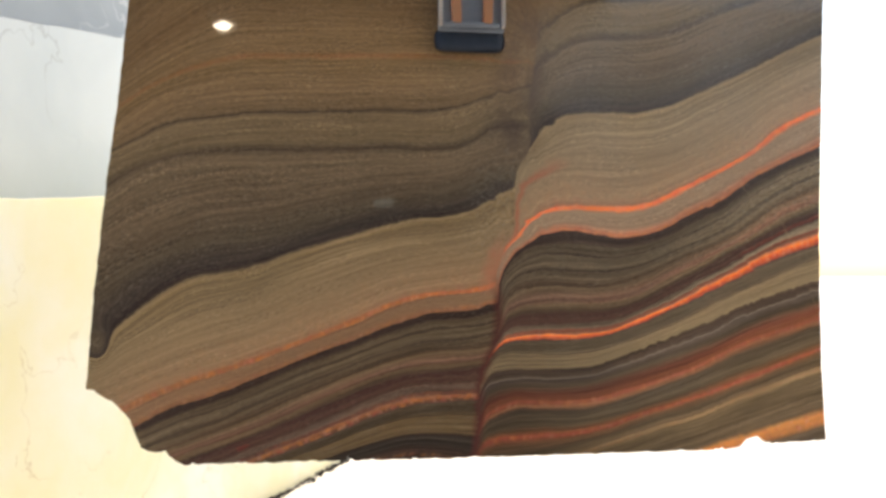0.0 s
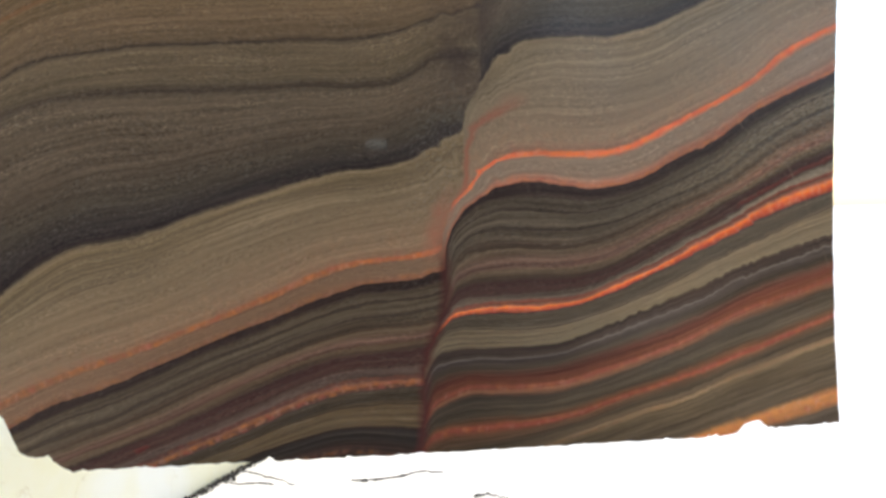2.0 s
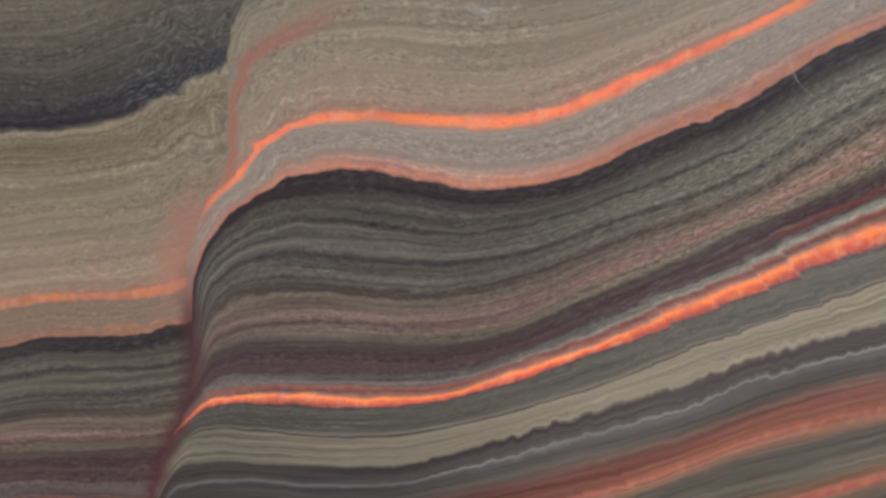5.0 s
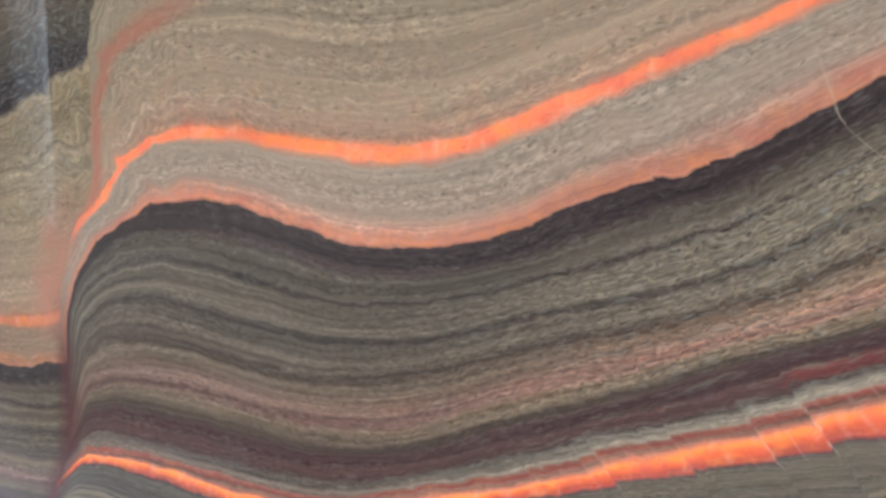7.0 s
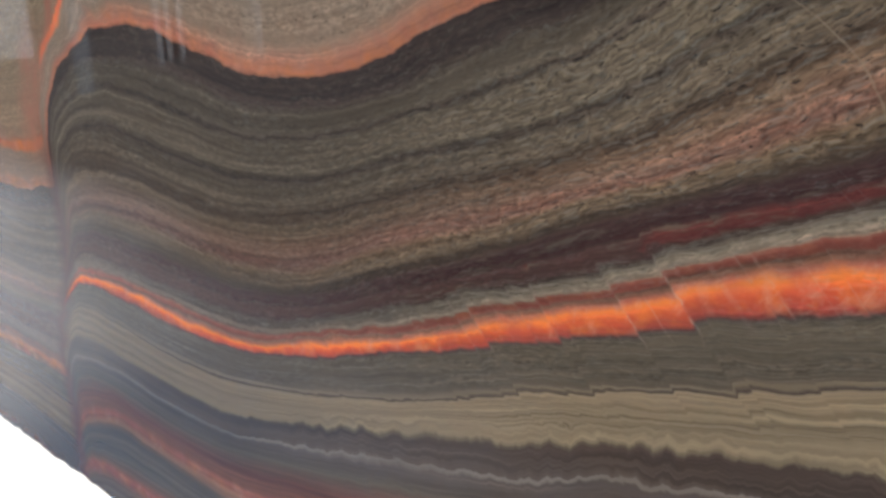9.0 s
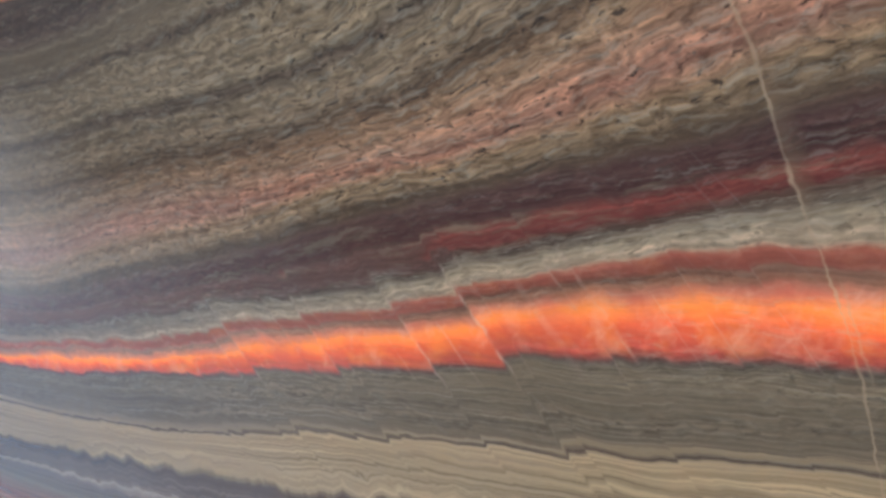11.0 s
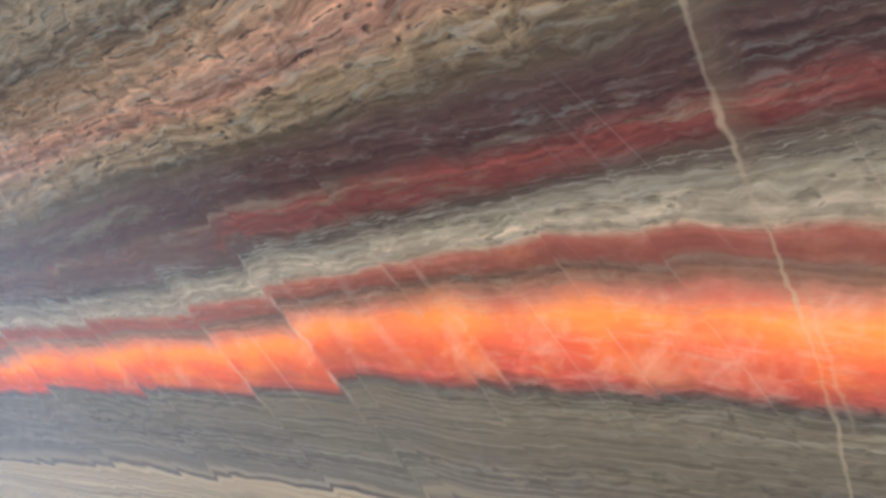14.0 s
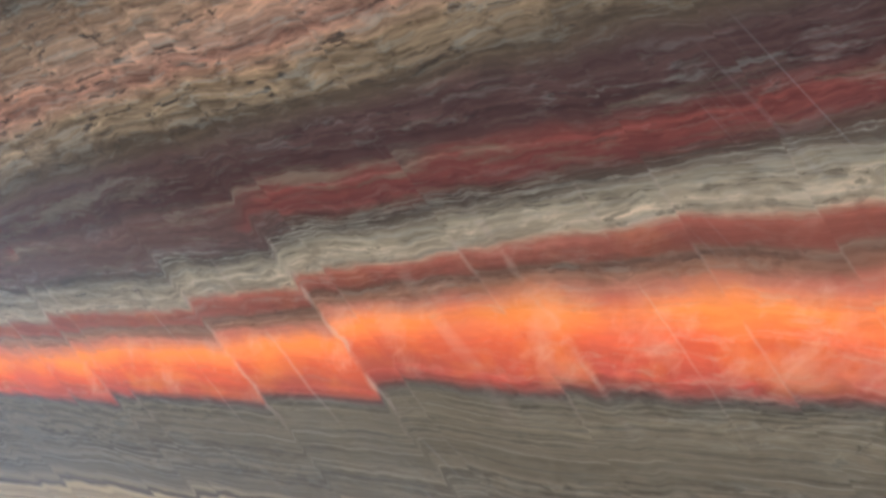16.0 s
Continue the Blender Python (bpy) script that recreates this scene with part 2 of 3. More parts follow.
    calmer = mul(n.step(muted, 0, 1, 1.0, 0.65), mul(n.step(plain, 0, 1, 1.0, 0.5), n.step(mul(n.step(s, .65, .67), n.step(s, .735, .72)), 0, 1, 1.0, n.step(u, 1.0, 1.3, 1.15, 0.55))))
    tone = n.math("ADD", mul(n.math("SUBTRACT", tone, 1.0), calmer), 1.0)
    # crumbled, crystalline stone between the two orange bands
    zone = mul(n.step(s, .642, .652), n.step(s, .742, .732))
    zone = n.math("MAXIMUM", zone, mul(n.step(s, .77, .773, 0.0, 0.6), n.step(s, .783, .78)))
    zone = mul(zone, n.step(u, 0.75, 1.3, 0.15, 1.0))
    fields = n.noise(n.vec(mul(u, 5), mul(s, 70)), 1, 3)
    rest = mul(n.step(fields, 0.42, 0.6, n.step(s, .37, .4, .3, .15), n.step(s, .37, .4, .8, .6)), n.step(s, .836, .83))
    shattered = mul(mul(n.step(f, 0.02, -0.005), n.step(f, -0.15, -0.09)), mul(n.step(v, 1.27, 1.33), n.step(v, 1.72, 1.6)))
    crumbled = n.math("MAXIMUM", n.math("MAXIMUM", zone, rest), mul(shattered, 0.55))
    swirl = n.step(u, 0.8, 1.2, 0.2, 1.0)
    us = n.math("ADD", u, mul(mul(centred(n.noise(n.vec(u, v, 2.0), 70, 2)), 0.02), swirl))
    ss = n.math("ADD", s, mul(mul(centred(n.noise(n.vec(u, v, 7.0), 60, 2)), 0.0035), swirl))
    rubble = n.noise(n.vec(mul(us, 150), mul(ss, 560)), 1, 4, 0.62)
    pebble = n.noise(n.vec(mul(us, 62), mul(ss, 250), 4.0), 1, 4, 0.62)
    rough_tone = mul(n.step(rubble, 0.36, 0.64, 0.58, 1.42), n.step(pebble, 0.34, 0.66, 0.62, 1.4))
    tone = mul(tone, n.math("ADD", 1.0, mul(n.math("SUBTRACT", rough_tone, 1.0), crumbled)))
    tone = n.math("ADD", mul(n.math("SUBTRACT", tone, 1.0), n.step(pure, 0, 1, 1.0, 0.3)), 1.0)
    col = n.mix(1.0, col, n.add("CombineColor", tone, tone, tone).outputs[0], "MULTIPLY")
    lighter = mul(zone, n.step(u, 0.95, 1.3))
    col = n.mix(lighter, col, n.mix(1.0, col, (1.52, 1.5, 1.42), "MULTIPLY"))
    blush = n.noise(n.vec(mul(us, 12), mul(ss, 120), 2.0), 1, 4, 0.6)
    rosy = mul(mul(n.step(s, .704, .714), n.step(s, .732, .724)), n.step(u, 0.8, 1.2, 0.2, 1.0))
    col = n.mix(mul(rosy, n.step(blush, 0.38, 0.62, 0.1, 0.48)), col, n.mix(1.0, col, (1.28, .9, .78), "MULTIPLY"))
    dusky = mul(n.step(s, .696, .702), n.step(s, .712, .705))
    col = n.mix(mul(mul(dusky, n.step(u, 1.0, 1.2)), n.step(blush, 0.4, 0.6, 0.2, 0.7)), col, n.mix(1.0, col, (.72, .58, .56), "MULTIPLY"))
    thin = n.noise(n.vec(mul(u, 7), mul(s, 1100), 6.0), 1, 3, 0.6)
    lines = mul(n.step(thin, 0.57, 0.64, 0.0, 0.4), mul(n.step(s, .811, .813), n.step(s, .882, .878)))
    col = n.mix(lines, col, (.5, .41, .29))
    shade = mul(n.step(thin, 0.44, 0.37, 0.0, 0.45), mul(n.step(s, .811, .813), n.step(s, .882, .878)))
    col = n.mix(shade, col, (.09, .075, .058))
    # dark pits and pale flecks
    pit = n.noise(n.vec(mul(us, 150), mul(ss, 560), 9.0), 1, 3, 0.6)
    pits = mul(mul(n.step(pit, 0.555, 0.6), crumbled), mul(n.step(pebble, 0.45, 0.56, 0.0, 0.85), n.step(pure, 0, 0.4, 1.0, 0.0)))
    col = n.mix(pits, col, (.04, .032, .025))
    speck = mul(n.step(pit, 0.6, 0.66), mul(plain, n.step(pebble, 0.42, 0.56, 0.0, 0.6)))
    col = n.mix(mul(speck, n.step(u, 0.3, 0.7)), col, (.13, .09, .06))
    crumb = n.noise(n.vec(mul(us, 80), mul(ss, 460), 7.0), 1, 5, 0.7)
    pale = n.math("ADD", mul(crumbled, 0.5), mul(shattered, n.step(v, 1.62, 1.48, 0.2, 0.9)))
    col = n.mix(mul(n.step(crumb, 0.515, 0.64, 0.0, n.step(u, 1.0, 1.3, 0.5, 0.85)), n.math("MINIMUM", pale, 1.0)), col, (.55, .49, .37))
    # crinkled pale and dark lines along the beige layers
    calm = n.math("ADD", mul(s, 0.6), mul(ss, 0.4))
    thread = n.math("ABSOLUTE", centred(n.noise(n.vec(mul(u, 14), mul(calm, 330), 3.0), 1, 4, 0.6)))
    beige = n.math("MAXIMUM", mul(n.step(s, .764, .768), n.step(s, .783, .781)), mul(n.step(s, .811, .812), n.step(s, .836, .82, 0.15, 0.5)))
    beige = n.math("MAXIMUM", mul(beige, n.step(s, .84, .838)), mul(zone, 0.12))
    beige = mul(beige, n.step(u, 0.7, 1.15, 0.2, 1.0))
    col = n.mix(mul(n.step(thread, 0.004, 0.02, n.step(s, .774, .778, .6, .25), 0.0), beige), col, (.55, .45, .32))
    gap = n.math("ABSOLUTE", n.math("SUBTRACT", n.noise(n.vec(mul(u, 17), mul(calm, 290), 5.0), 1, 4, 0.6), 0.6))
    col = n.mix(mul(n.step(gap, 0.003, 0.016, n.step(s, .774, .778, .7, .25), 0.0), beige), col, (.1, .075, .055))
    # inside the orange: amber hearts, rosy lower part and pale healed cracks
    heart = n.noise(n.vec(mul(u, 34), mul(v, 40)), 1, 4)
    col = n.mix(mul(pure, n.step(heart, 0.5, 0.66, 0.0, 0.4)), col, (.98, .33, .07))
    col = n.mix(mul(pure, n.step(heart, 0.48, 0.3, 0.0, 0.6)), col, (.6, .14, .1))
    milky = n.noise(n.vec(mul(u, 60), mul(v, 30), 8.0), 1, 5, 0.65)
    col = n.mix(mul(pure, n.step(milky, 0.5, 0.68, 0.0, 0.4)), col, (.78, .4, .26))
    streak = n.math("ABSOLUTE", centred(n.noise(n.vec(mul(n.math("ADD", u, mul(v, -0.5)), 70), mul(v, 22)), 1, 3)))
    gate = n.noise(n.vec(u, v, 5.0), 45, 2)
    healed = mul(mul(n.step(streak, 0.0, 0.05, 0.2, 0.0), n.step(milky, 0.5, 0.62)), pure)
    col = n.mix(healed, col, (.85, .55, .42))
    # pale slips along the step faults
    edge = n.math("ABSOLUTE", n.math("SUBTRACT", n.math("FRACT", n.math("ADD", turns, 0.5)), 0.5))
    slip = mul(n.step(edge, 0.0, 0.03, 0.3, 0.0), n.step(gate, 0.44, 0.56))
    jag = n.math("ADD", slant, mul(centred(n.noise(n.vec(u, v, 6.0), 110, 3)), 0.008))
    whitened = n.step(n.noise(n.vec(u, v, 3.0), 110, 3), 0.4, 0.62, 0.05, 0.85)
    for at, strength in FAULTS:
        off = n.math("ABSOLUTE", n.math("SUBTRACT", jag, at))
        slip = n.math("MAXIMUM", slip, mul(n.step(off, 0.0003, 0.0019, strength, 0.0), whitened))
    slip = mul(slip, mul(n.step(u, 0.95, 1.15), mul(n.step(s, .766, .772), n.step(s, .82, .812))))
    col = n.mix(slip, col, (.68, .47, .35))
    # fine hair scratches left by the polishing
    across = n.math("SUBTRACT", mul(v, 0.86), mul(u, -0.62))
    hair = n.noise(n.vec(mul(across, 700), mul(n.math("SUBTRACT", u, v), 4.0)), 1, 3)
    hair = mul(mul(n.step(hair, 0.6, 0.68, 0.0, 0.16), n.step(u, 1.2, 1.34)), n.step(n.noise(n.vec(u, v, 5.0), 18, 3, 0.6), 0.54, 0.66))
    col = n.mix(hair, col, (.6, .52, .46))
    # the dark red seam low on the fault, and the orange drawn up beside it
    seam = n.math("ABSOLUTE", n.math("ADD", f, mul(centred(wob), 0.03)))
    seam = mul(n.step(seam, 0.002, 0.02, 0.8, 0.0), n.step(v, 1.3, 1.16))
    col = n.mix(seam, col, (.15, .045, .035))
    middle = n.math("ADD", n.step(v, 1.45, 1.505, 0.006, 0.024), n.step(v, 1.505, 1.56, 0.0, 0.078))
    beside = n.math("ABSOLUTE", n.math("SUBTRACT", n.math("ADD", f, mul(centred(wob), 0.024)), middle))
    beside = n.math("DIVIDE", beside, n.step(v, 1.49, 1.56, 0.011, 0.045))
    drawn = mul(n.step(beside, 0.2, 1.0, 0.8, 0.0), mul(n.step(v, 1.27, 1.33), n.step(v, 1.59, 1.53)))
    col = n.mix(mul(drawn, n.step(crumb, 0.3, 0.55, 0.35, 1.0)), col, (.58, .2, .12))
    trail = mul(mul(n.step(f, -0.055, -0.02), n.step(f, 0.004, -0.004)), mul(n.step(v, 1.185, 1.215), n.step(v, 1.38, 1.32)))
    trail = mul(trail, n.step(n.noise(n.vec(mul(f, 40), mul(v, 22), 5.0), 1, 4), 0.32, 0.6, 0.25, 0.85))
    col = n.mix(trail, col, (.6, .26, .16))
    smear = mul(mul(n.step(f, -0.14, -0.06), n.step(f, 0.05, 0.0)), mul(n.step(v, 1.56, 1.66), n.step(v, 2.05, 1.9, 0.4, 1.0)))
    smear = mul(smear, n.step(n.noise(n.vec(mul(f, 16), mul(v, 7), 2.0), 1, 4, 0.6), 0.36, 0.6, 0.1, 0.62))
    col = n.mix(smear, col, (.11, .075, .062))
    # one tan vein across the layers, stained brown along one side
    ragged = n.math("ADD", mul(centred(n.noise(n.vec(u, v), 90, 3)), 0.004), mul(centred(n.noise(n.vec(u, v, 4.0), 330, 2)), 0.0022))
    vx = n.math("ADD", n.attr("vein"), ragged)
    width = mul(n.step(v, 1.28, 1.42, 0.55, 1.25), n.step(n.noise(n.vec(u, v, 9.0), 70, 2), 0.3, 0.7, 0.5, 1.3))
    vd = n.math("DIVIDE", n.math("ABSOLUTE", vx), width)
    vein = mul(n.step(vd, 0.0003, 0.0012, 0.75, 0.0), n.step(n.noise(n.vec(u, v), 60, 3), 0.36, 0.58, 0.3, 1.0))
    twin = n.math("ABSOLUTE", n.math("SUBTRACT", vx, 0.0034))
    twin = mul(n.step(twin, 0.0002, 0.0009, 0.5, 0.0), mul(mul(n.step(v, 1.312, 1.318), n.step(v, 1.352, 1.345)), n.step(gate, 0.4, 0.55, 0.3, 1.0)))
    halo = mul(mul(n.step(vx, 0.0, 0.001), n.step(vx, 0.009, 0.002, 0.0, 0.5)), mul(n.step(v, 1.368, 1.374), n.step(v, 1.44, 1.41)))
    col = n.mix(halo, col, (.27, .17, .1))
    vein = mul(n.math("MAXIMUM", vein, twin), n.step(v, 1.6, 1.53))
    col = n.mix(vein, col, (.6, .42, .26))
    n.surface(col, n.step(heart, 0.3, 0.7, 0.015, 0.045))
    n.bsdf.inputs["IOR"].default_value = 1.6
    # the pale and orange layers let light through
    glow = n.add("BsdfTranslucent", n.mix(1.0, col, (1.1, 0.92, 0.85), "MULTIPLY"))
    amount = n.step(red, 0.08, 0.75, 0.03, 0.5)
    both = n.add("MixShader", amount, n.bsdf.outputs[0], glow.outputs[0])
    n.put(n.out.inputs[0], both.outputs[0])
    return n.mat


def sawn_back():
    n = Nodes("sawn_stone_back")
    p = n.place()
    col = n.mix(n.noise(p, 6, 4), (.5, .4, .3), (.7, .6, .48))
    n.surface(col, 0.8)
    glow = n.add("BsdfTranslucent", n.mix(0.5, col, (1, .95, .9)))
    n.put(n.out.inputs[0], n.add("MixShader", 0.75, n.bsdf.outputs[0], glow.outputs[0]).outputs[0])
    return n.mat


def light_graded_floor():
    """Dark worn concrete; lit ground near the yard painted in for the slab's reflections."""
    n = Nodes("light_graded_concrete")
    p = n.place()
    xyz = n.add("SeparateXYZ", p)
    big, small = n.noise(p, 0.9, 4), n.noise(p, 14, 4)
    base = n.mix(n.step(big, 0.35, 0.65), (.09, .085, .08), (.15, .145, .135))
    lit_side = n.math("ADD", xyz.outputs[1], n.math("MULTIPLY", n.math("SUBTRACT", big, 0.5), 1.2))
    lit_side = n.math("ADD", lit_side, n.math("MULTIPLY", n.math("SUBTRACT", small, 0.5), 0.5))
    lit_side = n.math("ADD", lit_side, n.step(xyz.outputs[0], -0.4, 1.4, 0.55, -0.2))
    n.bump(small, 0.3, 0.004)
    return n.surface(n.mix(n.step(lit_side, 1.85, 2.75), base, (.84, .84, .83)), 0.9)


def haze_sheet():
    """Milky translucent sheeting, graded clearer along the wall to put haze into reflections."""
    n = Nodes("haze_translucent_sheet")
    p = n.place()
    xyz = n.add("SeparateXYZ", p)
    patches = n.noise(p, 0.8, 4)
    clear = n.math("MULTIPLY", n.step(xyz.outputs[0], 0.9, 3.6), n.step(xyz.outputs[2], 0.8, 3.6, 0.05, 1.0))
    clear = n.math("MULTIPLY", clear, n.step(patches, 0.3, 0.6, 0.7, 1.0))
    n.surface((.09, .08, .07), 0.7)
    pane = n.add("MixShader", 0.3, n.add("BsdfTranslucent", (.95, .95, .95, 1)).outputs[0], n.add("BsdfTransparent").outputs[0])
    n.put(n.out.inputs[0], n.add("MixShader", clear, n.bsdf.outputs[0], pane.outputs[0]).outputs[0])
    return n.mat


HAZE_SHEET = haze_sheet()
STONE, STONE_BACK = banded_stone(), sawn_back()
CREAM = marble("cream_onyx", (.95, .91, .68), (.97, .97, .92), (.5, .36, .18), 1.6, 0.7, 0.3, 0.42)
GREY = marble("pale_grey_marble", (.5, .56, .58), (.62, .67, .68), (.3, .32, .33), 0.9, 0.5, 0.3)
DARK_GREY = marble("grey_marble", (.3, .33, .35), (.4, .43, .45), (.7, .7, .68), 1.0, 0.6, 0.3)
WHITE = marble("white_marble", (.78, .79, .8), (.85, .86, .87), (.5, .52, .55), 1.0, 0.4, 0.3)
CONCRETE = mottled("pale_concrete", (.6, .58, .53), (.72, .7, .66), 0.7, 0.9, 0, 0.3)
FLOOR = light_graded_floor()
CRACK_AND_SHADE = mottled("dark_grit_and_shade", (.012, .011, .009), (.05, .045, .036), 20, 0.95)
SHEET = mottled("weathered_steel_sheet", (.075, .065, .055), (.12, .1, .085), 1.5, 0.7, 0.0, 0.1)
STEEL = mottled("grey_painted_steel", (.3, .34, .38), (.4, .43, .47), 14, 0.45, 0.3, 0.05)
# clamp flanges: light catching their edges is put into the pale colour
LIT_EDGE = mottled("pale_lit_edge", (.75, .62, .5), (.85, .75, .65), 30, 0.35, 0.2, 0.05)
ORANGE = mottled("worn_orange_paint", (.78, .32, .14), (.66, .3, .16), 22, 0.5, 0.0, 0.05)
RUBBER = mottled("dark_rubber", (.03, .045, .07), (.045, .06, .09), 40, 0.7, 0.0, 0.1)
WIRE = mottled("steel_wire", (.2, .2, .2), (.32, .31, .3), 60, 0.4, 0.8, 0.1)
FROST = mottled("frosted_pane", (.5, .47, .45), (.55, .52, .5), 4, 0.5)


# ---- mesh helpers ----
def part(name, bm, material, parent=None, label=""):
    mesh = bpy.data.meshes.new(name)
    bm.to_mesh(mesh)
    bm.free()
    mesh.materials.append(material)
    ob = new(name, mesh)
    ob.parent = parent
    return tagged(ob, label)


def box(x0, x1, y0, y1, z0, z1, bevel=0.0):
    bm = bmesh.new()
    bmesh.ops.create_cube(bm, size=1.0)
    bm.transform(Matrix.Translation(((x0 + x1) / 2, (y0 + y1) / 2, (z0 + z1) / 2)) @ Matrix.Diagonal((x1 - x0, y1 - y0, z1 - z0, 1)))
    if bevel:
        bmesh.ops.bevel(bm, geom=bm.edges[:], offset=bevel, segments=3, profile=0.5, affect="EDGES")
    return bm


def prism(outline, y0, y1, bevel=0.0):
    """An outline in x and z, drawn out along y."""
    bm = bmesh.new()
    face = bm.faces.new([bm.verts.new((x, y0, z)) for x, z in outline])
    out = bmesh.ops.extrude_face_region(bm, geom=[face])
    bmesh.ops.translate(bm, verts=[g for g in out["geom"] if isinstance(g, bmesh.types.BMVert)], vec=(0, y1 - y0, 0))
    bmesh.ops.recalc_face_normals(bm, faces=bm.faces)
    if bevel:
        bmesh.ops.bevel(bm, geom=bm.edges[:], offset=bevel, segments=2, profile=0.5, affect="EDGES")
    return bm


def rod(a, b, radius, sides=12):
    bm = bmesh.new()
    a, b = Vector(a), Vector(b)
    bmesh.ops.create_cone(bm, cap_ends=True, segments=sides, radius1=radius, radius2=radius, depth=(b - a).length)
    bm.transform(Matrix.Translation((a + b) / 2) @ (b - a).to_track_quat("Z", "Y").to_matrix().to_4x4())
    return bm


def smooth_curve(at, knots, values):
    """A smooth line through knots (cubic, with slopes from the neighbours)."""
    knots, values = np.array(knots), np.array(values)
    slope = np.gradient(values, knots)
    at = np.clip(at, knots[0] - 0.4, knots[-1] + 0.4)
    i = np.clip(np.searchsorted(knots, at) - 1, 0, len(knots) - 2)
    h = knots[i + 1] - knots[i]
    w = (at - knots[i]) / h
    inside = ((2 * w**3 - 3 * w**2 + 1) * values[i] + (w**3 - 2 * w**2 + w) * h * slope[i]
              + (-2 * w**3 + 3 * w**2) * values[i + 1] + (w**3 - w**2) * h * slope[i + 1])
    before, after = values[0] + slope[0] * (at - knots[0]), values[-1] + slope[-1] * (at - knots[-1])
    return np.where(w < 0, before, np.where(w > 1, after, inside))


# ---- the banded slab ----
FRONT, THICK, TOP = 3.1, 0.022, 2.2
FAULT_Z = [.74, .84, .94, 1.0, 1.08, 1.16, 1.23, 1.31, 1.37, 1.45, 1.535, 1.63, 1.715, 1.83, 2.04]
FAULT_X = [.513, .523, .526, .545, .575, .578, .572, .591, .624, .627, .632, .671, .666, .682, .699]
FROM_FAULT = [0, .02, .05, .1, .17, .25, .33, .42, .52, .63, .75, .82, .9]
RIGHT = [
    (.40, [1.6, 1.644, 1.673, 1.705, 1.72, 1.721, 1.724, 1.745, 1.794, 1.847, 1.912, 1.946, 1.984]),
    (.57, [1.32, 1.37, 1.406, 1.433, 1.443, 1.439, 1.44, 1.459, 1.509, 1.573, 1.672, 1.711, 1.748]),
    (.62, [1.17, 1.27, 1.332, 1.369, 1.375, 1.367, 1.36, 1.374, 1.425, 1.476, 1.559, 1.6, 1.644]),
    (.74, [1.06, 1.11, 1.128, 1.138, 1.142, 1.141, 1.146, 1.17, 1.217, 1.278, 1.361, 1.402, 1.434]),
    (.77, [1.04, 1.08, 1.098, 1.102, 1.106, 1.107, 1.117, 1.144, 1.189, 1.243, 1.317, 1.368, 1.402]),
    (.79, [1.02, 1.058, 1.071, 1.077, 1.08, 1.079, 1.089, 1.127, 1.164, 1.219, 1.289, 1.331, 1.364]),
    (.81, [1.005, 1.045, 1.058, 1.062, 1.063, 1.065, 1.077, 1.108, 1.151, 1.197, 1.257, 1.29, 1.322]),
    (.84, [.96, 1.01, 1.026, 1.025, 1.022, 1.023, 1.036, 1.065, 1.104, 1.156, 1.207, 1.237, 1.271]),
    (.88, [.91, .97, .986, .987, .988, .988, .999, 1.034, 1.079, 1.123, 1.174, 1.197, 1.22]),
    (.94, [.8, .84, .862, .881, .881, .881, .886, .906, .935, .973, 1.043, 1.069, 1.094]),
    (.98, [.73, .765, .779, .787, .789, .789, .8, .824, .855, .888, .923, .95, .984]),
    (1.01, [.62, .635, .651, .667, .69, .715, .741, .77, .802, .83, .876, .901, .929]),
    (1.05, [.54, .546, .555, .569, .588, .611, .633, .658, .686, .717, .75, .77, .792]),
]
TO_FAULT = [0, .03, .07, .12, .2, .3, .42, .55, .7, .85, 1.05, 1.2]
LEFT = [
    (.10, [1.856, 1.858, 1.86, 1.863, 1.868, 1.869, 1.866, 1.861, 1.856, 1.845, 1.765, 1.645]),
    (.20, [1.802, 1.791, 1.777, 1.759, 1.728, 1.713, 1.711, 1.704, 1.701, 1.687, 1.643, 1.538]),
    (.27, [1.667, 1.667, 1.667, 1.654, 1.609, 1.599, 1.6, 1.592, 1.587, 1.584, 1.532, 1.425]),
    (.40, [1.501, 1.486, 1.465, 1.435, 1.413, 1.405, 1.374, 1.327, 1.267, 1.237, 1.105, .968]),
    (.57, [1.221, 1.21, 1.2, 1.197, 1.191, 1.162, 1.113, 1.057, .995, .938, .843, .772]),
    (.62, [1.173, 1.163, 1.152, 1.146, 1.139, 1.111, 1.061, 1.005, .935, .885, .781, .7]),
    (.79, [.911, .911, .91, .908, .901, .871, .823, .77, .714, .659, .584, .528]),
    (.81, [.895, .894, .893, .89, .881, .852, .803, .753, .701, .648, .578, .526]),
    (.88, [.799, .803, .807, .809, .808, .784, .745, .703, .654, .605, .54, .491]),
]


def layer_order(across, z, knots, lines):
    """How deep in the order of the layers each place lies."""
    order = np.array([s for s, _ in lines])
    heights = np.array([smooth_curve(across, knots, line) for _, line in lines])
    for n in range(1, len(heights)):
        heights[n] = np.minimum(heights[n], heights[n - 1] - 0.004)
    k = np.clip((heights > z).sum(0) - 1, 0, len(order) - 2)
    cols = np.arange(len(z))
    a, b = heights[k, cols], heights[k + 1, cols]
    grade = (order[k + 1] - order[k]) / (a - b)
    return order[k] + grade * np.clip(a - z, -1.0, 1.0), np.clip(grade, 0, 1.5)


def rough_edge(values, size, seed):
    return np.array([noise.fractal((v * 40, seed, 0.3), 1.0, 2.0, 4) * size for v in values])


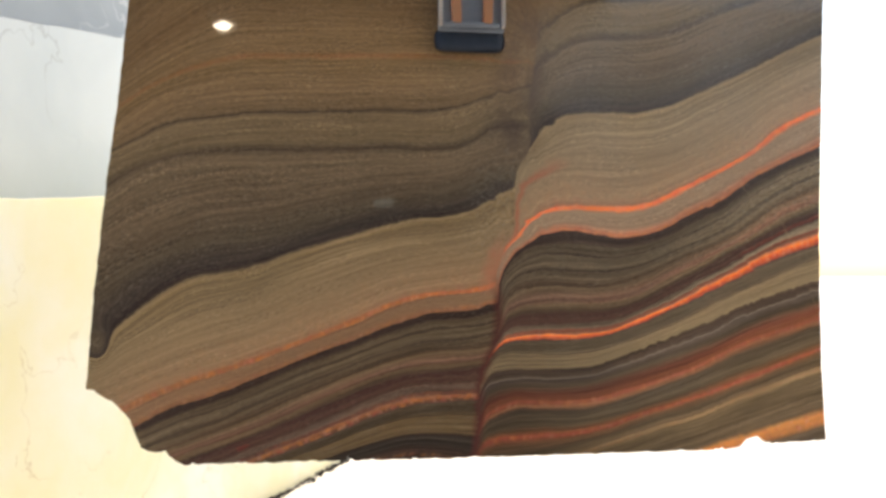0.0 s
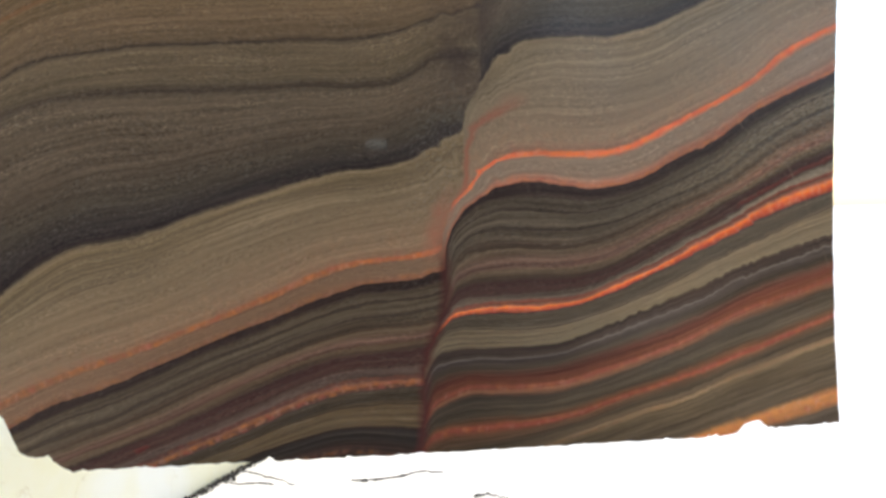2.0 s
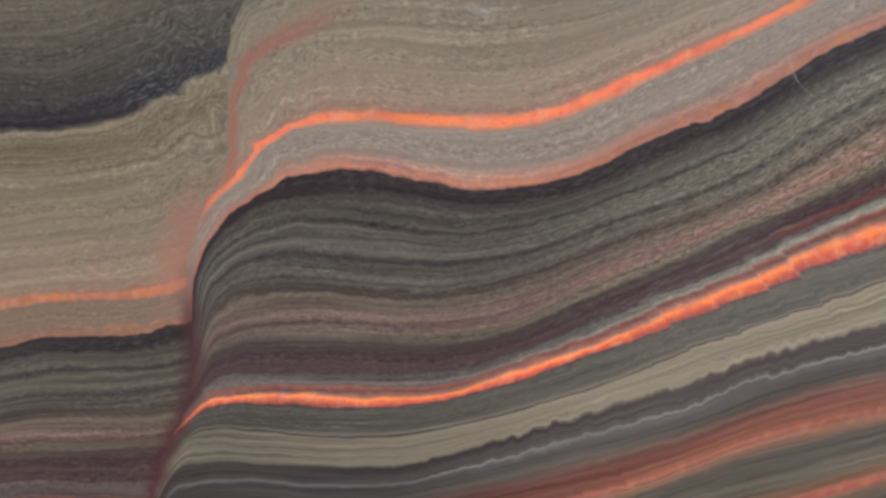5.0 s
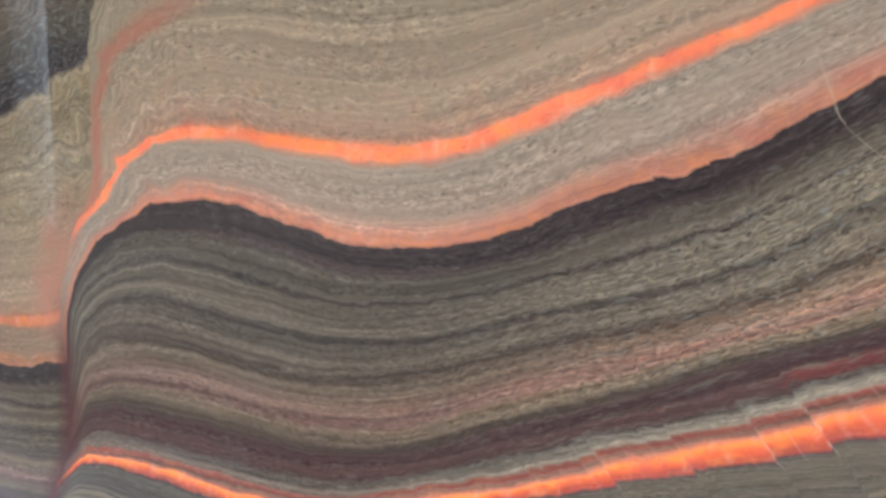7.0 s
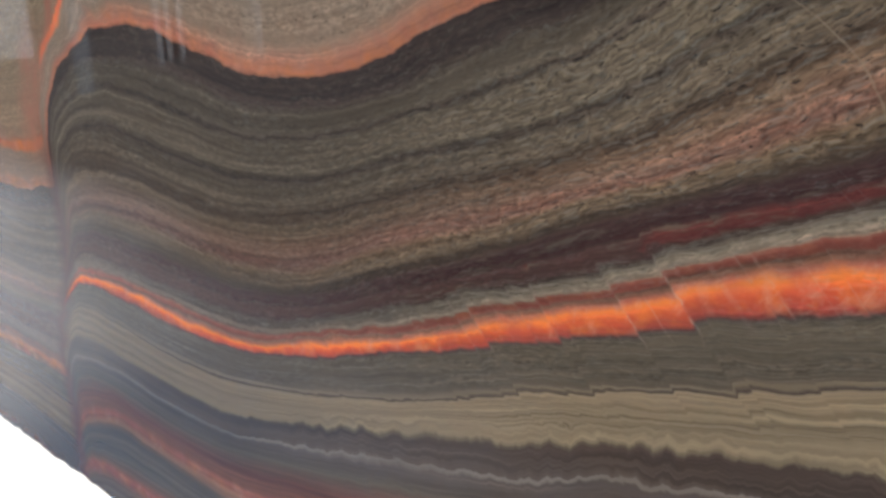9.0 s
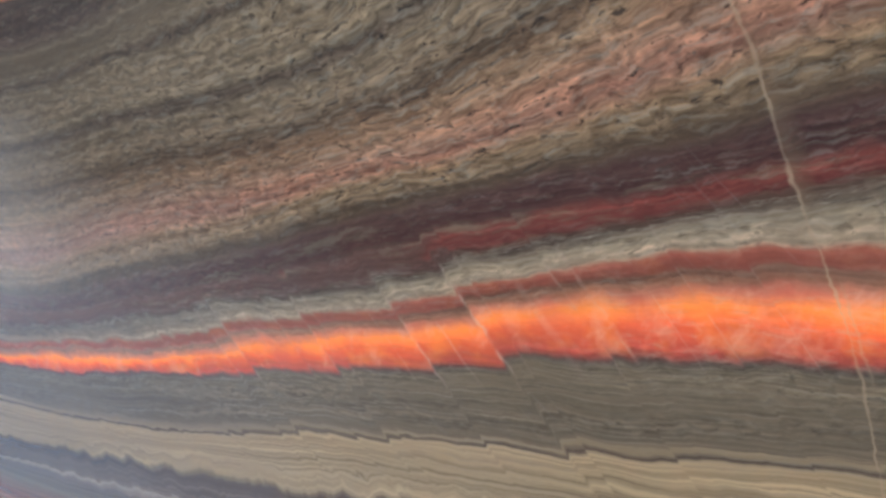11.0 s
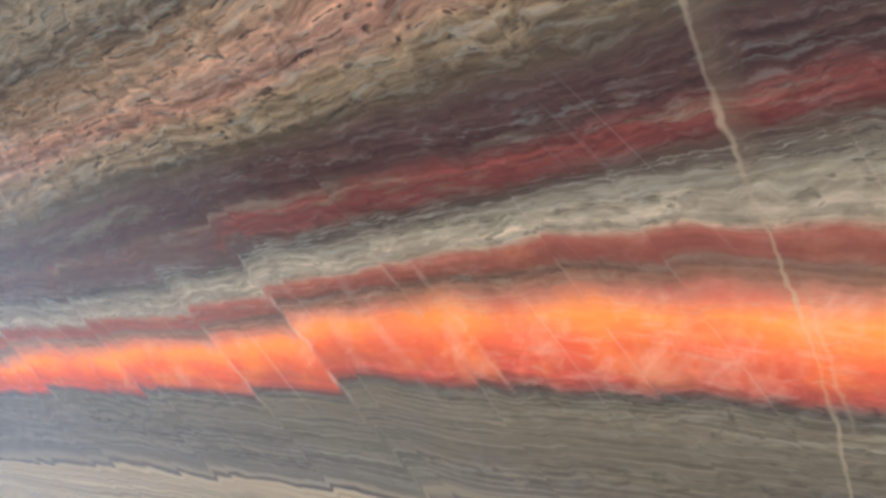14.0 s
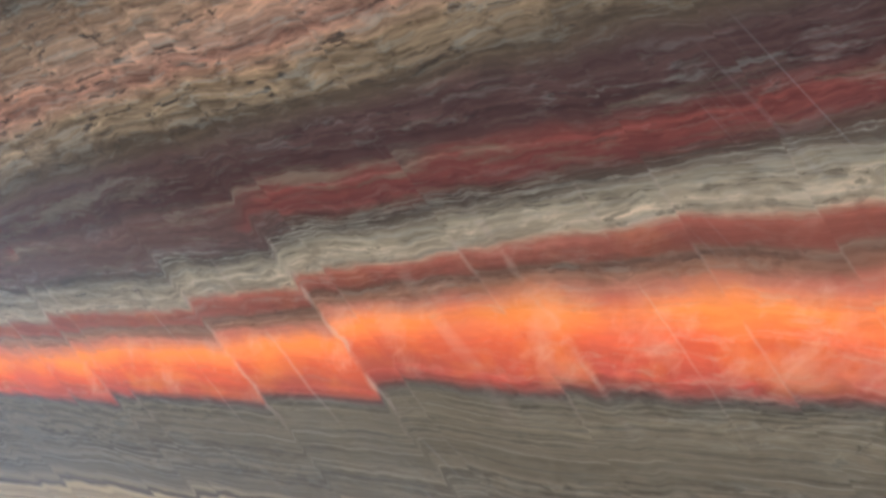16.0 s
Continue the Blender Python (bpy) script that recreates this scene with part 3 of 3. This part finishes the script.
def banded_slab():
    cols, rows = 430, 270
    a = np.linspace(0, 1, cols + 1)
    b = np.linspace(0, 1, rows + 1)
    # the sawn lower edge with its broken corner and chips, and the two sides
    x_low = -0.545 + a * 2.119
    bottom = np.interp(x_low, [-.545, -.526, -.468, -.423, -.401, -.341, -.289, .129, .494, 1.103, 1.12, 1.137, 1.268, 1.303, 1.321, 1.365, 1.384, 1.574],
                       [.94, .937, .901, .84, .779, .762, .734, .733, .732, .736, .742, .735, .738, .742, .765, .774, .751, .756])
    bottom = bottom + rough_edge(x_low, 0.0035, 1.0) * np.where(x_low < -0.28, 2.0, 1.0)
    chips = rough_edge(x_low * 0.7, 1.0, 5.0)
    bottom = bottom + np.clip(chips - 0.35, 0, 1) * 0.02
    A, B = np.meshgrid(a, b)
    Z = bottom[None, :] * (1 - B) + TOP * B
    left = np.interp(Z, [.73, .94, 1.182, 1.517, 1.701, 1.995, 2.2], [-.545, -.545, -.529, -.496, -.473, -.445, -.42])
    right = np.interp(Z, [.73, .756, .975, 1.228, 1.397, 1.823, 2.2], [1.574, 1.574, 1.563, 1.558, 1.56, 1.571, 1.58])
    fray = np.interp(b, np.linspace(0, 1, 400), rough_edge(np.linspace(0, 1.4, 400), 0.002, 9.0))[:, None]
    X = left * (1 - A) + right * A + fray * ((1 - A) ** 60 - 0.7 * A ** 60)
    x, z = X.ravel(), Z.ravel()
    n = len(x)
    verts = np.concatenate([np.stack([x, np.full(n, FRONT), z], 1), np.stack([x, np.full(n, FRONT + THICK), z], 1)])
    i = (np.arange(rows)[:, None] * (cols + 1) + np.arange(cols)[None, :]).ravel()
    front = np.stack([i, i + 1, i + cols + 2, i + cols + 1], 1)
    back = front[:, ::-1] + n
    ring = np.concatenate([np.arange(cols + 1), np.arange(2, rows + 2) * (cols + 1) - 1, rows * (cols + 1) + np.arange(cols - 1, -1, -1), np.arange(rows - 1, 0, -1) * (cols + 1)])
    nxt = np.roll(ring, -1)
    rim = np.stack([nxt, ring, ring + n, nxt + n], 1)
    faces = np.concatenate([front, back, rim])
    mesh = bpy.data.meshes.new("banded_stone_slab")
    mesh.from_pydata(verts.tolist(), [], faces.tolist())
    mesh.materials.append(STONE)
    mesh.materials.append(STONE_BACK)
    slots = np.zeros(len(faces), dtype=np.int32)
    slots[len(front):len(front) + len(back)] = 1
    mesh.polygons.foreach_set("material_index", slots)
    fault = x - smooth_curve(z, FAULT_Z, FAULT_X)
    # the vein wanders down through the layers
    vein = x - smooth_curve(z, [1.276, 1.318, 1.355, 1.371, 1.396, 1.42, 1.436, 1.451, 1.466, 1.484, 1.5, 1.522, 1.545, 1.581],
                              [1.5, 1.484, 1.465, 1.4555, 1.443, 1.431, 1.42, 1.403, 1.378, 1.345, 1.324, 1.312, 1.301, 1.282])
    right_order, right_grade = layer_order(np.maximum(fault, 0), z, FROM_FAULT, RIGHT)
    left_order, left_grade = layer_order(np.maximum(-fault, 0), z, TO_FAULT, LEFT)
    # the dark layer hooks down beside the broken corner
    left_order = left_order - 0.06 * np.exp(-((x + .515) / .03) ** 2 - ((z - 1.05) / .045) ** 2)
    fields = {"along": x, "height": z, "fault": fault, "vein": vein,
              "strata_right": right_order, "grade_right": right_grade,
              "strata_left": left_order, "grade_left": left_grade}
    for key, values in fields.items():
        layer = mesh.attributes.new(key, "FLOAT", "POINT")
        layer.data.foreach_set("value", np.concatenate([values, values]).astype(np.float32))
    mesh.update()
    ob = new("stone_slab", mesh)
    return tagged(ob, "polished brown banded stone slab with orange layers, hung from clamp", "stone slab", kind="thing")


banded_slab()


# ---- the ground and the unseen shed added behind ----
def ground():
    bm = bmesh.new()
    bmesh.ops.create_grid(bm, x_segments=40, y_segments=40, size=400)
    tagged(part("ground", bm, CONCRETE), "pale sunlit concrete yard ground", "ground", kind="structure")


ground()


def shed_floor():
    # unseen floor, added to set how bright the slab's reflections are
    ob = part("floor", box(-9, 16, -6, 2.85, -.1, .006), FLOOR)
    tagged(ob, "unseen dark worn concrete floor, lit ground near the slab painted in", "floor", kind="structure")


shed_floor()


def shed():
    """An open shed added unseen behind the camera, to shade the slab and darken its reflections: back wall with a patch
    opening and a haze sheet, side wall, roof and a hoist beam.
    """
    back = -6.0
    wall = new("wall_south")
    tagged(wall, "unseen dark weathered steel sheet wall, added for the slab to reflect", "wall", kind="structure")
    # opening that stands in for a pale reflected patch; no window is known here
    wx0, wx1, wz0, wz1 = .83, 1.09, 2.06, 2.185
    for x0, x1, z0, z1 in ((-9, wx0, 0, 4.75), (wx0, wx1, 0, wz0), (wx0, wx1, wz1, 4.75)):
        part("panel", box(x0, x1, back - .12, back, z0, z1), SHEET, wall)
    pane = Nodes("patch_pane")
    pane.put(pane.out.inputs[0], pane.add("MixShader", 0.45, pane.add("BsdfTransparent").outputs[0], pane.add("BsdfTranslucent", (.85, .75, .7, 1)).outputs[0]).outputs[0])
    part("pane", box(wx0 + .012, wx1 - .012, back - .012, back - .008, wz0 + .012, wz1 - .012), pane.mat, wall)
    # unseen panel, added to give the slab's upper right a pale haze
    part("panel", box(wx1, 16, back - .006, back, 0, 4.75), HAZE_SHEET, wall, "unseen translucent sheet, added so the slab reflects a soft haze")
    frame_ob = new("patch_opening")
    tagged(frame_ob, "opening added so the slab reflects a small pale patch", "window", kind="structure")
    for x0, x1, z0, z1 in ((wx0, wx1, wz0, wz0 + .012), (wx0, wx1, wz1 - .012, wz1), (wx0, wx0 + .012, wz0 + .012, wz1 - .012), (wx1 - .012, wx1, wz0 + .012, wz1 - .012)):
        part("patch_frame", box(x0, x1, back - .03, back + .02, z0, z1), STEEL, frame_ob)
    bm = prism([(-9.2, 4.75), (3.8, 4.75), (3.8, 4.85), (-9.2, 4.85)], -6.4, -2.0)
    # forward part of the roof, added to keep the slab's front in shade
    front = box(-.1, 3.8, -2.0, 4.0, 4.75, 4.85)
    joined = bpy.data.meshes.new("shading_roof")
    front.to_mesh(joined)
    bm.from_mesh(joined)
    front.free()
    tagged(part("ceiling", bm, SHEET), "unseen dark steel sheet roof, added to shade the slab's front", "ceiling", kind="structure")
    # side wall out of view, added as a dark ground for the reflections
    side = part("wall_west", box(-9.12, -9.0, back, 2.5, 0, 4.7), SHEET)
    tagged(side, "unseen dark weathered steel sheet side wall, added to darken the slab's reflections", "wall", kind="structure")
    beam = part("trim", box(0.42, 0.56, -6.0, 3.5, 4.86, 5.06), STEEL)
    tagged(beam, "grey steel hoist beam over the yard", "beam", kind="structure")


shed()


def flood_light():
    """A lozenge-shaped lamp on the back wall, seen only as a glint in the polished stone."""
    lamp = new("flood_light")
    lamp.location = (-1.0, -6.0, 4.255)
    tagged(lamp, "small bright lozenge-shaped lamp on the shed wall", "lamp")
    rim = [(-.14, 0), (0, -.065), (.14, 0), (0, .065)]
    part("housing", prism(rim, .002, .05, .004), STEEL, lamp)
    n = Nodes("lit_lamp_glass")
    n.put(n.bsdf.inputs["Emission Color"], (1, .97, .9, 1))
    n.put(n.bsdf.inputs["Emission Strength"], 22.0)
    part("lens", prism([(x * .86, z * .86) for x, z in rim], .051, .056), n.surface((.9, .9, .9), .3), lamp, "glowing white lens")


flood_light()


# ---- the lifting clamp that holds the slab ----
def lifting_clamp():
    cx, pad_z = .4915, 1.881
    clamp = new("lifting_clamp")
    clamp.location = (cx, FRONT, TOP)
    tagged(clamp, "orange and grey steel lifting clamp with dark rubber jaws", "clamp")
    lo = pad_z - TOP

    def put(name, bm, material, label=""):
        return part(name, bm, material, clamp, label)

    for y0, y1, plate0, plate1 in ((-.032, -.0015, -.05, -.034), (THICK + .0015, THICK + .032, THICK + .034, THICK + .05)):
        out = -1 if y0 < 0 else 1
        put("jaw_pad", box(-.1, .1, y0, y1, lo, lo + .064, .022), RUBBER, "dark blue-black rubber jaw")
        put("plate", prism([(-.093, lo + .05), (.093, lo + .05), (.093, .1), (.06, .16), (-.06, .16), (-.093, .1)], plate0, plate1, .002), STEEL)
        ribs = sorted((plate0 if out < 0 else plate1, (plate0 if out < 0 else plate1) + out * .022))
        for sx in (-1, 1):
            put("rib", prism([(sx * .03, lo + .062), (sx * .057, lo + .062), (sx * .068, .1), (sx * .04, .1)], *ribs, .003), ORANGE, "worn orange rib")
            put("side_flange", box(*sorted((sx * .084, sx * .093)), *ribs, lo + .06, .1, .002), LIT_EDGE, "flange edge coloured pale as if lit")
        put("lip", box(-.078, .078, *ribs, lo + .06, lo + .072, .004), STEEL)
    put("bridge", box(-.07, .07, -.05, THICK + .05, .1, .16, .006), ORANGE)
    ring = bmesh.new()
    bmesh.ops.create_circle(ring, segments=10, radius=.012)
    ring.transform(Matrix.Translation((.05, 0, 0)) @ pose(0, 0, 0, 90, 0, 0))
    bmesh.ops.spin(ring, geom=ring.verts[:] + ring.edges[:], cent=(0, 0, 0), axis=(0, 0, 1), angle=math.tau, steps=28)
    bmesh.ops.remove_doubles(ring, verts=ring.verts, dist=1e-4)
    ring.transform(pose(0, THICK / 2, .205, 90, 0, 0))
    put("lifting_ring", ring, STEEL)
    rope = part("wire_rope", rod((cx, FRONT + THICK / 2, TOP + .245), (cx, FRONT + THICK / 2, 4.865), .008), WIRE)
    tagged(rope, "thin steel wire rope holding the lifting clamp", "rope", kind="thing")


lifting_clamp()


# ---- cracks, grit and a painted shade strip on the ground ----
def ribbon(points, width, seed):
    """A thin ragged dark line on the ground."""
    rnd = random.Random(seed)
    fine = []
    for (x0, y0), (x1, y1) in zip(points, points[1:]):
        for k in range(8):
            fine.append((x0 + (x1 - x0) * k / 8 + rnd.uniform(-.012, .012), y0 + (y1 - y0) * k / 8 + rnd.uniform(-.012, .012)))
    bm = bmesh.new()
    rows = []
    for k, (x, y) in enumerate(fine):
        w = width * rnd.choice((.25, .6, 1.0, 1.7)) * rnd.uniform(.6, 1.2)
        rows.append((bm.verts.new((x, y - w, .002)), bm.verts.new((x, y, .006)), bm.verts.new((x, y + w, .002))))
    for a, b in zip(rows, rows[1:]):
        bm.faces.new((a[0], b[0], b[1], a[1]))
        bm.faces.new((a[1], b[1], b[2], a[2]))
    return bm


for seed, width, points in ((1, .02, [(0.41, 5.47), (0.50, 5.46), (0.62, 5.49), (0.75, 5.57), (0.87, 5.52)]),
                            (2, .02, [(0.95, 5.11), (1.02, 5.13), (1.08, 5.06), (1.14, 4.94), (1.26, 4.75)]),
                            (3, .03, [(1.84, 4.64), (1.94, 4.66), (1.99, 4.62), (2.10, 4.65), (2.19, 4.66)]),
                            (5, .012, [(-0.18, 5.77), (-0.08, 5.70), (0.01, 5.59), (0.15, 5.43)]),
                            (6, .01, [(-0.22, 5.55), (-0.14, 5.51), (-0.05, 5.52), (0.04, 5.46)]),
                            # this last strip is shade painted along the foot of the cream slab
                            (4, .022, [(-.66, 4.7), (-.42, 5.25), (-.2, 5.78), (.05, 6.36), (.3, 6.96)])):
    tagged(part("crack_or_shade_strip", ribbon(points, width, seed), CRACK_AND_SHADE), "thin dark line on the pale concrete, a crack or painted foot shade", "crack", kind="structure")


def grit():
    """Dark chips and dust that gather along the foot of the cream slab."""
    rnd = random.Random(4)
    bm = bmesh.new()
    for _ in range(420):
        k = rnd.uniform(-1.2, 1.3)
        size = rnd.uniform(.003, .013)
        x, y = -.157 + .39 * k + rnd.gauss(.035, .02), 5.84 + .92 * k
        m = Matrix.Translation((x, y, size * .35)) @ pose(0, 0, 0, rnd.uniform(0, 360), rnd.uniform(0, 360), 0) @ Matrix.Diagonal((size * 1.5, size, size * .6, 1))
        bmesh.ops.create_icosphere(bm, subdivisions=1, radius=1, matrix=m)
    tagged(part("grit", bm, CRACK_AND_SHADE), "dark stone grit along the foot of a slab", "grit", kind="stuff")


grit()


# ---- slabs that stand in the yard ----
def standing_slab(name, material, length, height_a, height_b, thick, place, label, seed):
    """A raw slab on edge: a slightly uneven top line and chipped ends."""
    rnd = random.Random(seed)
    steps = 26
    top = [(length * k / steps, height_a + (height_b - height_a) * k / steps + rnd.uniform(-.006, .006)) for k in range(steps + 1)]
    outline = [(0.02, 0)] + [(length - 0.01, 0)] + [(x + rnd.uniform(-.004, .004), z) for x, z in reversed(top)]
    ob = part(name, prism(outline, -thick / 2, thick / 2, 0.002), material)
    ob.matrix_world = place
    return tagged(ob, label, "stone slab", "slabs standing in the yard", "thing")


RUN = math.degrees(math.atan2(.92, .39))
standing_slab("stone_slab", CREAM, 3.5, 1.478, 1.79, .03, pose(-1.115, 3.585, 0, 0, 0, RUN), "sunlit cream and yellow onyx slab standing on edge", 1)
standing_slab("stone_slab", GREY, 3.3, 2.12, 2.6, .03, pose(-1.39, 3.6, 0, 0, 0, RUN), "pale grey marble slab standing behind the cream slab", 2)
standing_slab("stone_slab", DARK_GREY, 3.4, 2.75, 2.9, .03, pose(-1.66, 3.7, 0, 0, 0, RUN), "grey marble slab with white veins standing at the back", 3)


# ---- white slabs racked on edge at the side of the yard ----
def racked_slab(x, y, turn, width, height, label, material=WHITE):
    ob = part("racked_slab", box(-width / 2, width / 2, -.015, .015, 0, height, .003), material)
    ob.matrix_world = pose(x, y, 0, 0, 0, turn)
    tagged(ob, label, "stone slab", "white slabs racked on edge", "thing")


for x, y in ((-4.07, -.16), (-4.08, -.24), (-4.03, -.31)):
    racked_slab(x - .6, y - .4, 33, 1.44, 1.9, "white marble slab racked on edge, seen end on")
racked_slab(-4.35, -1.18, 33, 1.4, 1.9, "white marble slab racked on edge, seen end on")
racked_slab(-5.02, .4, 115, .28, 2.1, "narrow white marble offcut standing upright")
racked_slab(-5.55, .74, 115, .08, 2.0, "narrow white marble offcut standing upright")
racked_slab(-3.73, .61, 120, .1, 1.7, "narrow grey marble offcut standing upright", DARK_GREY)
